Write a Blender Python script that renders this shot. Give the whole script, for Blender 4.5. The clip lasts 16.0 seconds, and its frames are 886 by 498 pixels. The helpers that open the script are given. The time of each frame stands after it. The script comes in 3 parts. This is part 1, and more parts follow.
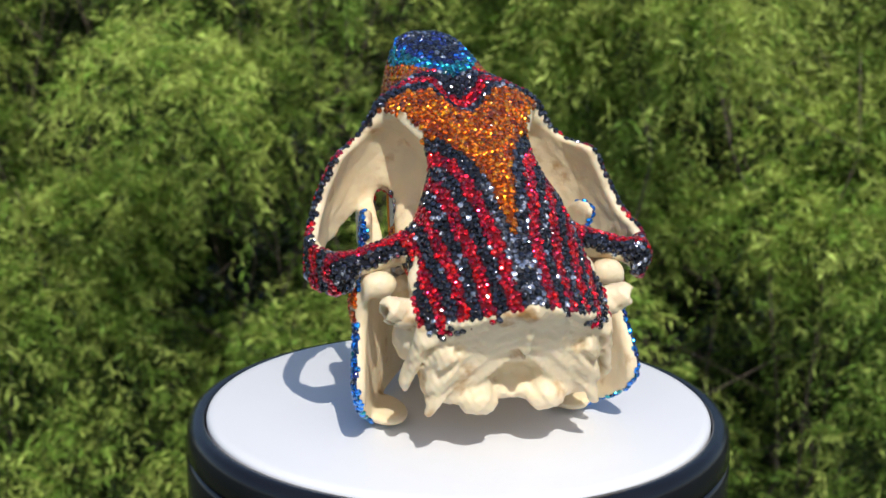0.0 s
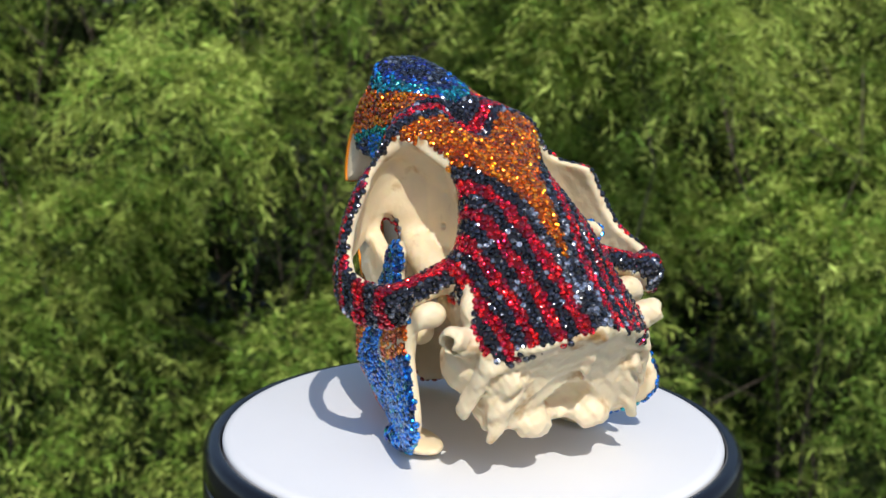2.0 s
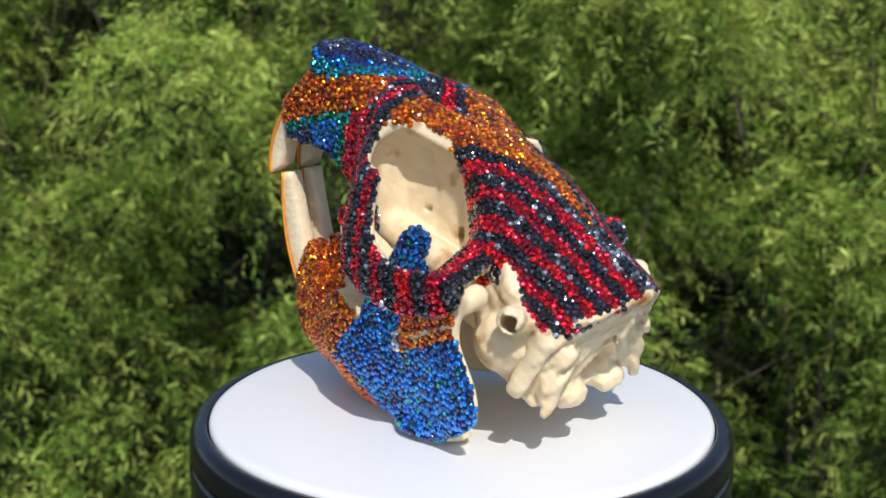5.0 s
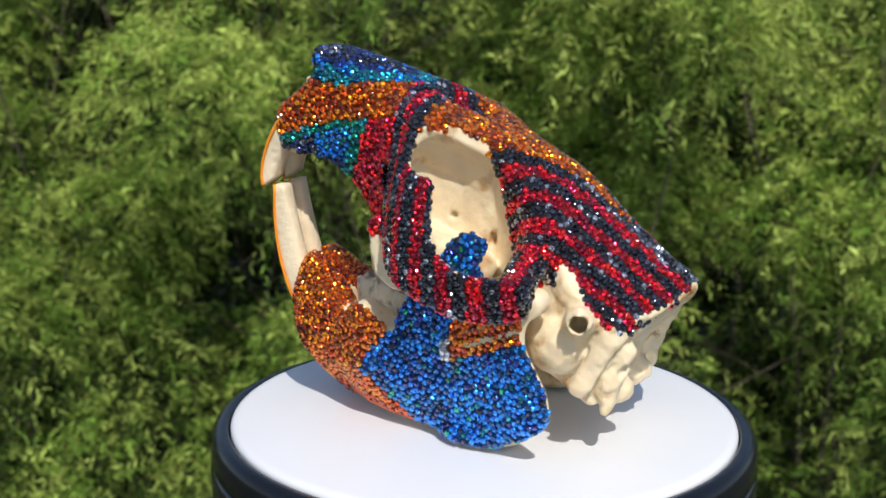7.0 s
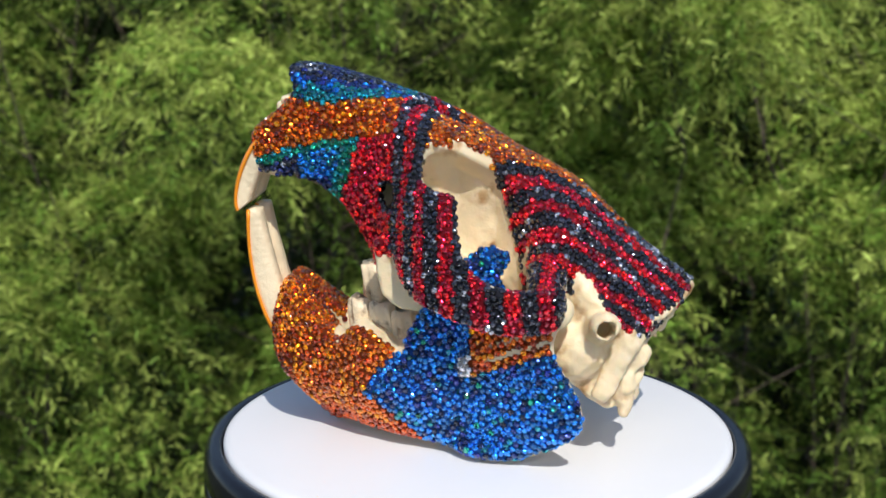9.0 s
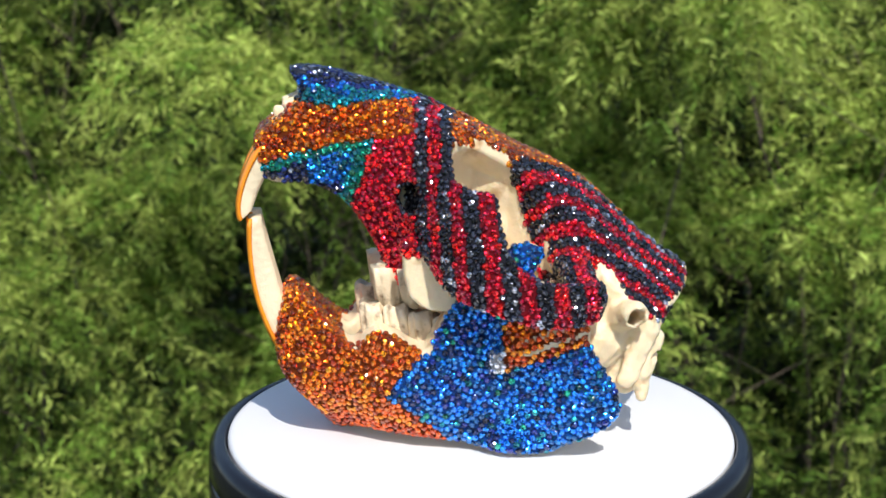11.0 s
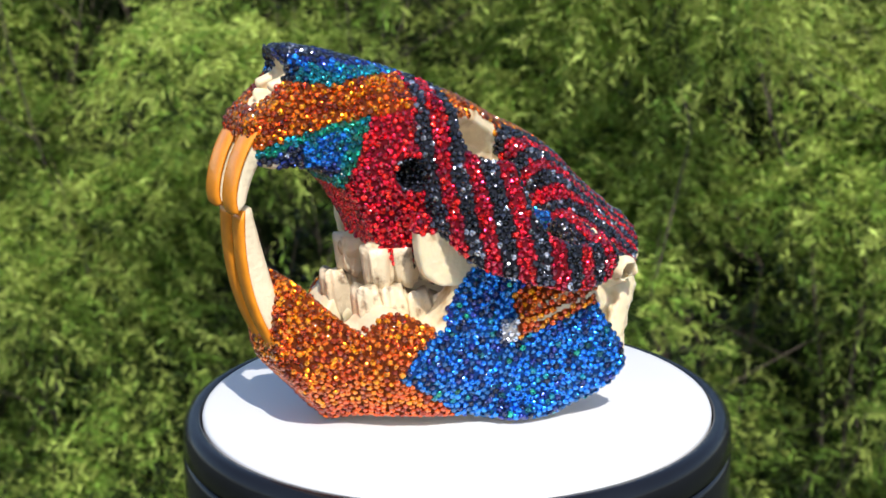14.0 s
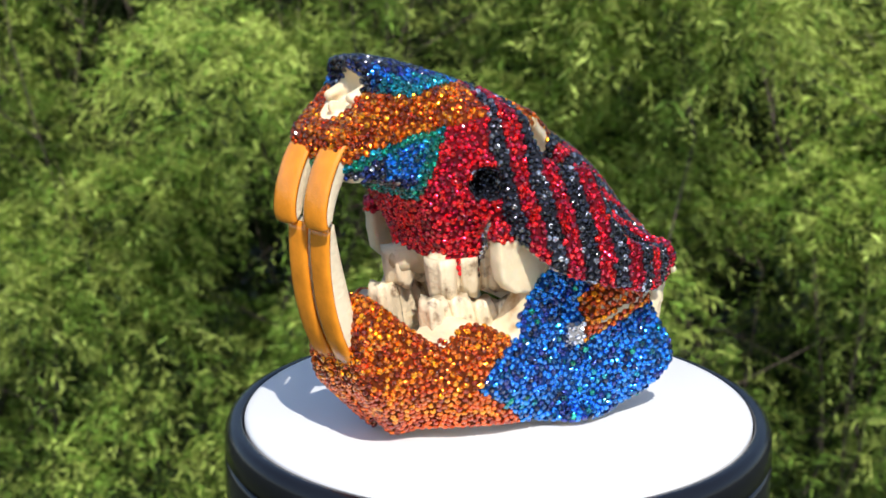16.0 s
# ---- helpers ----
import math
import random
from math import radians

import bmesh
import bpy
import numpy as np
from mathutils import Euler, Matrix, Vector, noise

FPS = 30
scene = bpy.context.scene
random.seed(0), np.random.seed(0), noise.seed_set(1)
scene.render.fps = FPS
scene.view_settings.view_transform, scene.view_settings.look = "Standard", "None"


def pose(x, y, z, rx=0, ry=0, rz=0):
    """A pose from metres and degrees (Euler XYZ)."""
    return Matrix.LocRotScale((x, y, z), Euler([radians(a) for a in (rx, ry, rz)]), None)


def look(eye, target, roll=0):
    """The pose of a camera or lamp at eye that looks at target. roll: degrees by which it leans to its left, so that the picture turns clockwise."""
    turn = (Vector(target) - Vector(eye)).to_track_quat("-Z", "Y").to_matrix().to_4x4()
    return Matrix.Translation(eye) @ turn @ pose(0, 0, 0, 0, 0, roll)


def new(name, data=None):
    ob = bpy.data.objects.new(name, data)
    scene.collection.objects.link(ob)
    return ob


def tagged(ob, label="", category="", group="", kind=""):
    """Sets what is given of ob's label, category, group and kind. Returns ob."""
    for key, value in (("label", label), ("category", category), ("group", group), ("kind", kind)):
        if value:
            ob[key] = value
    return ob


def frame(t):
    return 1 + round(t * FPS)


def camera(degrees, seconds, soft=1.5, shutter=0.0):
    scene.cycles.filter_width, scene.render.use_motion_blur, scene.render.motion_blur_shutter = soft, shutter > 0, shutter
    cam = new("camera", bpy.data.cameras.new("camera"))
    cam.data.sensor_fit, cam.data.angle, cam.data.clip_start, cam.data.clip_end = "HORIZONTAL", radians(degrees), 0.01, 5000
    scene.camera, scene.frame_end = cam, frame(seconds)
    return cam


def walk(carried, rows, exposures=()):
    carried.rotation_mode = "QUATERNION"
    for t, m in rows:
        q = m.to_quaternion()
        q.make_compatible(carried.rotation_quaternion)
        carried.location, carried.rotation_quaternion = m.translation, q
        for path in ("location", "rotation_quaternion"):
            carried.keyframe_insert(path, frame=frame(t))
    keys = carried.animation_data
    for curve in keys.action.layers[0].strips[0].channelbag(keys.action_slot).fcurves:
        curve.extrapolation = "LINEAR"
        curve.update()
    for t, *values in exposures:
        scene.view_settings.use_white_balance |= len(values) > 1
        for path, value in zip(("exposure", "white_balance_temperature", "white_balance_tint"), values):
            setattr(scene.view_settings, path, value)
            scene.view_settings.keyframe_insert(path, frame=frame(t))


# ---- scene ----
from mathutils.kdtree import KDTree

cam = camera(34.18, 16.0)
cam.data.dof.use_dof = True
cam.data.dof.focus_distance = 0.41
cam.data.dof.aperture_fstop = 36.0

# seconds, place, tilt, lean, turn
CAMERA_ROWS = [
    (0.0, -0.00923, -0.39967, 0.13805, 77.001, 0.642, -0.610),
    (0.5, -0.00928, -0.39987, 0.13757, 77.052, 0.722, -0.681),
    (1.0, -0.00928, -0.40004, 0.14031, 77.104, 0.690, -0.670),
    (1.5, -0.01197, -0.40047, 0.14217, 77.201, 0.915, -0.701),
    (2.0, -0.01389, -0.40050, 0.14320, 77.304, 0.924, -0.614),
    (2.5, -0.01222, -0.40030, 0.14120, 77.082, 0.749, -0.522),
    (3.0, -0.00651, -0.40029, 0.14154, 77.016, 0.751, -0.469),
    (3.5, -0.00854, -0.40014, 0.14146, 76.913, 0.615, -0.414),
    (6.0, -0.00492, -0.39700, 0.14035, 76.707, 0.457, 0.117),
    (6.5, -0.01016, -0.39710, 0.14036, 76.641, 0.562, 0.137),
    (7.0, -0.01077, -0.39579, 0.14220, 76.669, 0.433, 0.193),
    (7.5, -0.00768, -0.39526, 0.14008, 76.617, 0.357, 0.358),
    (8.0, -0.00653, -0.39460, 0.14279, 76.756, 0.334, 0.511),
    (8.5, -0.00541, -0.39393, 0.14259, 76.896, 0.093, 0.673),
    (9.0, -0.00415, -0.39449, 0.14355, 76.963, -0.068, 0.824),
    (11.5, -0.00817, -0.39749, 0.14391, 76.804, 0.252, 0.675),
    (12.0, -0.00966, -0.39804, 0.14207, 76.535, 0.347, 0.818),
    (12.5, -0.00498, -0.39708, 0.14044, 76.324, 0.059, 0.840),
    (13.0, -0.00318, -0.39919, 0.14515, 76.552, -0.077, 1.060),
    (13.5, 0.00183, -0.39720, 0.14102, 76.485, -0.379, 1.164),
    (14.0, 0.00530, -0.39442, 0.14058, 76.175, -0.556, 1.273),
    (14.5, 0.00116, -0.39428, 0.14117, 76.130, -0.191, 1.395),
    (15.0, -0.00560, -0.39418, 0.14032, 76.217, 0.143, 1.326),
    (15.5, -0.01022, -0.39472, 0.14135, 76.212, 0.198, 1.139),
    (16.0, -0.00808, -0.39522, 0.14246, 76.217, -0.006, 1.101),
]
# heading of the turning platter, degrees
TURN_ROWS = [
    (0.0, 15.30),
    (0.5, 18.90),
    (1.0, 22.60),
    (1.5, 26.32),
    (2.0, 29.66),
    (2.5, 33.18),
    (3.0, 36.67),
    (3.5, 40.55),
    (6.0, 60.06),
    (6.5, 63.69),
    (7.0, 67.29),
    (7.5, 70.96),
    (8.0, 74.69),
    (8.5, 78.45),
    (9.0, 82.19),
    (11.5, 100.83),
    (12.0, 104.55),
    (12.5, 108.12),
    (13.0, 111.47),
    (13.5, 115.37),
    (14.0, 119.26),
    (14.5, 123.34),
    (15.0, 127.08),
    (15.5, 130.07),
    (16.0, 133.34),
]
walk(cam, [(t, pose(x, y, z, rx, 0, rz) @ pose(0, 0, 0, 0, 0, lean)) for t, x, y, z, rx, lean, rz in CAMERA_ROWS],
     exposures=[(0.0, -0.16), (9.2, -0.16), (11.4, 0.17), (16.0, 0.17)])

# ---- light ----
SUN_FROM = Vector((0.20, -0.80, 1.0)).normalized()
world = bpy.data.worlds.new("sky")
scene.world = world
world.use_nodes = True
wn = world.node_tree
sky = wn.nodes.new("ShaderNodeTexSky")
sky.sky_type = "NISHITA"
sky.sun_disc = False
sky.sun_elevation = math.asin(SUN_FROM.z)
sky.sun_rotation = math.atan2(SUN_FROM.x, SUN_FROM.y)
wn.nodes["Background"].inputs["Strength"].default_value = 0.145
wn.links.new(sky.outputs["Color"], wn.nodes["Background"].inputs["Color"])
sun = new("sun", bpy.data.lights.new("sun", "SUN"))
sun.data.energy, sun.data.angle, sun.data.color = 4.1, radians(0.5), (1.0, 0.95, 0.87)
sun.matrix_world = look(SUN_FROM * 5, (0, 0, 0))


# ---- materials ----
def material(name, color, rough=0.5, metal=0.0, coat=0.0, spots=None, scale=60.0, vary=0.25, bump=0.0, bump_scale=300.0, island=0.0, ior=1.5, soft=0.0):
    """A surface of one base colour with noise at two scales, fine relief and, if wanted, a change from piece to piece."""
    m = bpy.data.materials.new(name)
    m.use_nodes = True
    nt = m.node_tree
    b = nt.nodes["Principled BSDF"]
    b.inputs["Roughness"].default_value = rough
    b.inputs["Metallic"].default_value = metal
    b.inputs["Coat Weight"].default_value = coat
    b.inputs["Coat Roughness"].default_value = 0.04
    b.inputs["IOR"].default_value = ior
    b.inputs["Subsurface Weight"].default_value = soft
    b.inputs["Subsurface Radius"].default_value = (1.0, 0.6, 0.35)
    b.inputs["Subsurface Scale"].default_value = 0.002
    tc = nt.nodes.new("ShaderNodeTexCoord")
    big = nt.nodes.new("ShaderNodeTexNoise")
    big.inputs["Scale"].default_value = scale
    big.inputs["Detail"].default_value = 5
    nt.links.new(tc.outputs["Object"], big.inputs["Vector"])
    ramp = nt.nodes.new("ShaderNodeValToRGB")
    c0 = [v * (1 - vary) for v in color]
    c1 = [min(1, v * (1 + vary)) for v in color]
    ramp.color_ramp.elements[0].position, ramp.color_ramp.elements[1].position = 0.3, 0.7
    ramp.color_ramp.elements[0].color, ramp.color_ramp.elements[1].color = (*c0, 1), (*c1, 1)
    nt.links.new(big.outputs["Fac"], ramp.inputs["Fac"])
    out = ramp.outputs["Color"]
    if spots:
        sp = nt.nodes.new("ShaderNodeTexNoise")
        sp.inputs["Scale"].default_value = scale * 1.7
        sp.inputs["Detail"].default_value = 8
        nt.links.new(tc.outputs["Object"], sp.inputs["Vector"])
        r2 = nt.nodes.new("ShaderNodeValToRGB")
        r2.color_ramp.elements[0].position, r2.color_ramp.elements[1].position = spots[1], spots[1] + spots[2]
        nt.links.new(sp.outputs["Fac"], r2.inputs["Fac"])
        mix = nt.nodes.new("ShaderNodeMix")
        mix.data_type = "RGBA"
        mix.inputs["B"].default_value = (*spots[0], 1)
        nt.links.new(r2.outputs["Color"], mix.inputs["Factor"])
        nt.links.new(out, mix.inputs["A"])
        out = mix.outputs["Result"]
    if island:
        geo = nt.nodes.new("ShaderNodeNewGeometry")
        oi = nt.nodes.new("ShaderNodeObjectInfo")
        add = nt.nodes.new("ShaderNodeMath")
        add.operation = "ADD"
        nt.links.new(geo.outputs["Random Per Island"], add.inputs[0])
        nt.links.new(oi.outputs["Random"], add.inputs[1])
        fr = nt.nodes.new("ShaderNodeMath")
        fr.operation = "FRACT"
        nt.links.new(add.outputs[0], fr.inputs[0])
        mr = nt.nodes.new("ShaderNodeMapRange")
        mr.inputs["To Min"].default_value, mr.inputs["To Max"].default_value = 1 - island, 1 + island
        nt.links.new(fr.outputs[0], mr.inputs["Value"])
        hsv = nt.nodes.new("ShaderNodeHueSaturation")
        nt.links.new(mr.outputs["Result"], hsv.inputs["Value"])
        hr = nt.nodes.new("ShaderNodeMapRange")
        hr.inputs["To Min"].default_value, hr.inputs["To Max"].default_value = 0.5 - island * 0.012, 0.5 + island * 0.012
        nt.links.new(fr.outputs[0], hr.inputs["Value"])
        nt.links.new(hr.outputs["Result"], hsv.inputs["Hue"])
        nt.links.new(out, hsv.inputs["Color"])
        out = hsv.outputs["Color"]
    nt.links.new(out, b.inputs["Base Color"])
    if bump:
        fine = nt.nodes.new("ShaderNodeTexNoise")
        fine.inputs["Scale"].default_value = bump_scale
        fine.inputs["Detail"].default_value = 6
        nt.links.new(tc.outputs["Object"], fine.inputs["Vector"])
        bp = nt.nodes.new("ShaderNodeBump")
        bp.inputs["Strength"].default_value = bump
        bp.inputs["Distance"].default_value = 0.002
        nt.links.new(fine.outputs["Fac"], bp.inputs["Height"])
        nt.links.new(bp.outputs["Normal"], b.inputs["Normal"])
    return m


def gem(name, color, rough=0.16, metal=0.92, coat=0.9, island=0.65):
    """Foil-backed cut glass: many small inner facets mirror the surroundings under a clear polished face."""
    m = material(name, color, rough, metal, coat, island=island, vary=0.05)
    nt = m.node_tree
    b = nt.nodes["Principled BSDF"]
    b.inputs["Coat Roughness"].default_value = 0.06
    b.inputs["Coat IOR"].default_value = 1.6
    tc = nt.nodes.new("ShaderNodeTexCoord")
    geo = nt.nodes.new("ShaderNodeNewGeometry")
    for scale, lean, slot in ((1450.0, 1.1, "Normal"), (1500.0, 1.0, "Coat Normal")):
        cells = nt.nodes.new("ShaderNodeTexVoronoi")
        cells.inputs["Scale"].default_value = scale
        nt.links.new(tc.outputs["Object"], cells.inputs["Vector"])
        tilt = nt.nodes.new("ShaderNodeVectorMath")
        tilt.operation = "MULTIPLY_ADD"
        tilt.inputs[1].default_value = (lean, lean, lean)
        tilt.inputs[2].default_value = (-lean / 2, -lean / 2, -lean / 2)
        nt.links.new(cells.outputs["Color"], tilt.inputs[0])
        both = nt.nodes.new("ShaderNodeVectorMath")
        nt.links.new(tilt.outputs[0], both.inputs[0])
        nt.links.new(geo.outputs["Normal"], both.inputs[1])
        unit = nt.nodes.new("ShaderNodeVectorMath")
        unit.operation = "NORMALIZE"
        nt.links.new(both.outputs[0], unit.inputs[0])
        nt.links.new(unit.outputs[0], b.inputs[slot])
    return m


BONE = material("bone", (0.78, 0.65, 0.44), 0.5, spots=((0.42, 0.23, 0.08), 0.58, 0.14), scale=65, vary=0.12, bump=0.22, bump_scale=330, soft=0.35)
TOOTH = material("tooth_dentine", (0.78, 0.66, 0.46), 0.4, spots=((0.35, 0.22, 0.10), 0.64, 0.15), scale=110, vary=0.12, bump=0.25, bump_scale=600)
MOLAR = material("molar_enamel", (0.74, 0.61, 0.42), 0.4, spots=((0.15, 0.085, 0.045), 0.53, 0.13), scale=110, vary=0.2, bump=0.3, bump_scale=500)
ENAMEL = material("orange_enamel", (0.86, 0.29, 0.02), 0.22, coat=0.4, scale=160, vary=0.18, bump=0.08, bump_scale=900)
GEMS = {
    "red": gem("red_crystal", (0.88, 0.010, 0.042)),
    "black": gem("jet_crystal", (0.04, 0.042, 0.06), 0.10, 0.95, 1.0, island=0.9),
    "grey": gem("smoke_and_glint_crystal", (0.34, 0.35, 0.40), island=0.9),
    "orange": gem("topaz_crystal", (0.98, 0.205, 0.005)),
    "copper": gem("copper_crystal", (0.72, 0.09, 0.006)),
    "blue": gem("blue_crystal", (0.012, 0.25, 0.85), island=0.75),
    "navy": gem("navy_crystal", (0.016, 0.04, 0.20), island=0.85),
    "teal": gem("teal_crystal", (0.010, 0.30, 0.36)),
    "emerald": gem("emerald_crystal", (0.01, 0.40, 0.24), 0.12),
    "clear": gem("clear_and_glint_crystal", (0.75, 0.75, 0.78), 0.10, island=0.4),
}
# dark tints on the bone for the shade between crystals
GAP_TINTS = {k: material(k + "_gap_shade", c, 0.85, vary=0.3, scale=900, ior=1.25) for k, c in (
    ("red", (0.11, 0.003, 0.008)), ("black", (0.012, 0.013, 0.02)), ("grey", (0.05, 0.05, 0.06)), ("orange", (0.13, 0.022, 0.003)), ("copper", (0.09, 0.018, 0.004)),
    ("blue", (0.005, 0.035, 0.16)), ("navy", (0.008, 0.016, 0.06)), ("teal", (0.004, 0.08, 0.10)), ("emerald", (0.004, 0.10, 0.06)), ("clear", (0.35, 0.34, 0.34)))}
WHITE = material("white_plastic", (0.765, 0.775, 0.80), 0.35, scale=20, vary=0.02, bump=0.03, bump_scale=900)
BLACK = material("black_plastic", (0.008, 0.009, 0.013), 0.22, ior=1.42, scale=30, vary=0.2, bump=0.03, bump_scale=700)
def leafy(name, color):
    """Leaf: gloss on the face, light shining through it."""
    m = material(name, color, 0.6, island=0.5, scale=3, vary=0.3, ior=1.3)
    nt = m.node_tree
    b = nt.nodes["Principled BSDF"]
    tr = nt.nodes.new("ShaderNodeBsdfTranslucent")
    src = b.inputs["Base Color"].links[0].from_socket
    nt.links.new(src, tr.inputs["Color"])
    mix = nt.nodes.new("ShaderNodeMixShader")
    mix.inputs[0].default_value = 0.35
    nt.links.new(b.outputs[0], mix.inputs[1])
    nt.links.new(tr.outputs[0], mix.inputs[2])
    nt.links.new(mix.outputs[0], nt.nodes["Material Output"].inputs["Surface"])
    return m


# the last leaf colour is darkened, for shade inside the hedge
LEAF = [leafy("leaf", (0.20, 0.325, 0.052)), leafy("leaf_tip", (0.46, 0.56, 0.13)), leafy("leaf_shaded", (0.023, 0.041, 0.009))]
BARK = material("bark", (0.09, 0.068, 0.05), 0.85, scale=25, vary=0.4, bump=0.6, bump_scale=90)
# soil darkened to stand for shade in the hedge gaps
SOIL = material("soil", (0.028, 0.036, 0.014), 0.95, scale=6, vary=0.4, bump=0.8, bump_scale=40)
WOOD = material("stand_wood", (0.22, 0.14, 0.08), 0.6, scale=20, vary=0.3, bump=0.2, bump_scale=120)


# ---- building helpers ----
def part(name, bm, mat, parent=None, label="", smooth=True):
    me = bpy.data.meshes.new(name)
    bm.to_mesh(me)
    bm.free()
    for p in me.polygons:
        p.use_smooth = smooth
    for m in (mat if isinstance(mat, list) else [mat]):
        me.materials.append(m)
    ob = new(name, me)
    ob.parent = parent
    return tagged(ob, label)


def raw(name, verts, faces, mat, parent=None, label="", smooth=True, slots=None):
    """A mesh from arrays of corners and faces."""
    me = bpy.data.meshes.new(name)
    me.from_pydata([tuple(v) for v in verts], [], [tuple(int(i) for i in f) for f in faces])
    for m in (mat if isinstance(mat, list) else [mat]):
        me.materials.append(m)
    if slots is not None:
        me.polygons.foreach_set("material_index", np.asarray(slots, dtype=np.int32))
    me.polygons.foreach_set("use_smooth", np.full(len(me.polygons), smooth, dtype=bool))
    me.update()
    ob = new(name, me)
    ob.parent = parent
    return tagged(ob, label)


def turned(profile, n=96):
    """A turned solid from a profile of (radius, height)."""
    bm = bmesh.new()
    rings = []
    for r, z in profile:
        if r < 1e-6:
            rings.append([bm.verts.new((0, 0, z))])
        else:
            rings.append([bm.verts.new((r * math.cos(2 * math.pi * k / n), r * math.sin(2 * math.pi * k / n), z)) for k in range(n)])
    for a, b in zip(rings, rings[1:]):
        for k in range(n):
            j = (k + 1) % n
            if len(a) == 1 and len(b) == 1:
                continue
            if len(a) == 1:
                bm.faces.new((a[0], b[k], b[j]))
            elif len(b) == 1:
                bm.faces.new((a[k], b[0], a[j]))
            else:
                bm.faces.new((a[k], b[k], b[j], a[j]))
    bmesh.ops.recalc_face_normals(bm, faces=bm.faces)
    return bm


# ---- ground and turntable ----
def ground():
    bm = bmesh.new()
    n, size = 60, 600.0
    g = [[None] * (n + 1) for _ in range(n + 1)]
    for i in range(n + 1):
        for j in range(n + 1):
            u, v = (i / n * 2 - 1), (j / n * 2 - 1)
            x, y = size * u ** 3, size * v ** 3
            near = math.exp(-(x * x + y * y) / 400)
            g[i][j] = bm.verts.new((x, y, GROUND + 0.03 * near * noise.noise((x * 1.3, y * 1.3, 0))))
    for i in range(n):
        for j in range(n):
            bm.faces.new((g[i][j], g[i + 1][j], g[i + 1][j + 1], g[i][j + 1]))
    tagged(part("ground", bm, SOIL), "soil ground under the shrubs, coloured dark as shade", "ground", kind="structure")


GROUND = -1.6
ground()

turntable = tagged(new("turntable"), "round black display turntable with a white platter", "turntable")
platter = part("platter", turned([(0, 0), (0.0700, 0), (0.0716, -0.0003), (0.0724, -0.0009), (0.0727, -0.0018), (0.0727, -0.0040), (0.0718, -0.0046), (0.060, -0.0048), (0, -0.0048)], 128), WHITE, turntable, "smooth white plastic disc")
part("rim", turned([(0.0700, -0.0050), (0.0731, -0.0048), (0.0732, -0.0018), (0.0738, -0.0013), (0.0758, -0.0014), (0.0772, -0.0022), (0.0781, -0.0042), (0.0784, -0.0098), (0.0778, -0.0103), (0.0700, -0.0103), (0.0700, -0.0050)], 128), BLACK, turntable, "glossy black plastic ring")
part("base", turned([(0, -0.0105), (0.0770, -0.0107), (0.0782, -0.0114), (0.0785, -0.0130), (0.0779, -0.0500), (0.0765, -0.0520), (0, -0.0520)], 128), BLACK, turntable, "black plastic housing")

stand = tagged(new("display_stand"), "plain round wooden stand under the turntable", "stand")
stand.location = (0, 0, GROUND)
top = -0.0522 - GROUND
part("top", turned([(0, top), (0.073, top), (0.076, top - 0.004), (0.076, top - 0.022), (0.072, top - 0.026), (0, top - 0.026)], 64), WOOD, stand)
part("column", turned([(0, top - 0.0262), (0.035, top - 0.0262), (0.030, top - 0.10), (0.028, 0.10), (0.040, 0.045), (0, 0.045)], 32), WOOD, stand)
part("foot", turned([(0, 0.0448), (0.14, 0.040), (0.155, 0.020), (0.155, -0.02), (0, -0.02)], 48), WOOD, stand)


# ---- the skull: solids blended on a grid, in millimetres (x across, y to the nose, z up) ----
def rounded(points, times=2):
    """Corner cutting of a closed outline."""
    p = np.array(points, float)
    for _ in range(times):
        q = np.roll(p, -1, 0)
        p = np.stack([p * 0.75 + q * 0.25, p * 0.25 + q * 0.75], 1).reshape(-1, 2)
    return p


def outline(Y, Z, points, times=2):
    """Signed distance to a closed outline in the side view."""
    p = rounded(points, times)
    d2 = np.full(Y.shape, 1e9)
    inside = np.zeros(Y.shape, bool)
    for (ay, az), (by, bz) in zip(p, np.roll(p, -1, 0)):
        ey, ez = by - ay, bz - az
        wy, wz = Y - ay, Z - az
        h = np.clip((wy * ey + wz * ez) / (ey * ey + ez * ez + 1e-12), 0, 1)
        d2 = np.minimum(d2, (wy - ey * h) ** 2 + (wz - ez * h) ** 2)
        if abs(ez) > 1e-9:
            cross = ((az > Z) != (bz > Z)) & (Y < ey * (Z - az) / ez + ay)
            inside ^= cross
    return np.where(inside, -1, 1) * np.sqrt(d2)


def smin(a, b, k):
    h = np.clip(0.5 + 0.5 * (b - a) / k, 0, 1)
    return b + (a - b) * h - k * h * (1 - h)


def smax(a, b, k):
    return -smin(-a, -b, k)


def rod(X, Y, Z, a, b, ra, rb, flat=(1, 1, 1)):
    """A rod with round ends from a to b."""
    f = np.array(flat, float)
    P = [X * f[0], Y * f[1], Z * f[2]]
    A, B = np.array(a, float) * f, np.array(b, float) * f
    e = B - A
    h = np.clip(sum((P[i] - A[i]) * e[i] for i in range(3)) / (e @ e), 0, 1)
    return np.sqrt(sum((P[i] - A[i] - e[i] * h) ** 2 for i in range(3))) - (ra + (rb - ra) * h)


def egg(X, Y, Z, c, r):
    q = np.sqrt(((X - c[0]) / r[0]) ** 2 + ((Y - c[1]) / r[1]) ** 2 + ((Z - c[2]) / r[2]) ** 2)
    return (q - 1) * min(r)


def lattice(lo, hi, h):
    ax = [np.arange(lo[i], hi[i] + h, h) for i in range(3)]
    return np.meshgrid(*ax, indexing="ij")


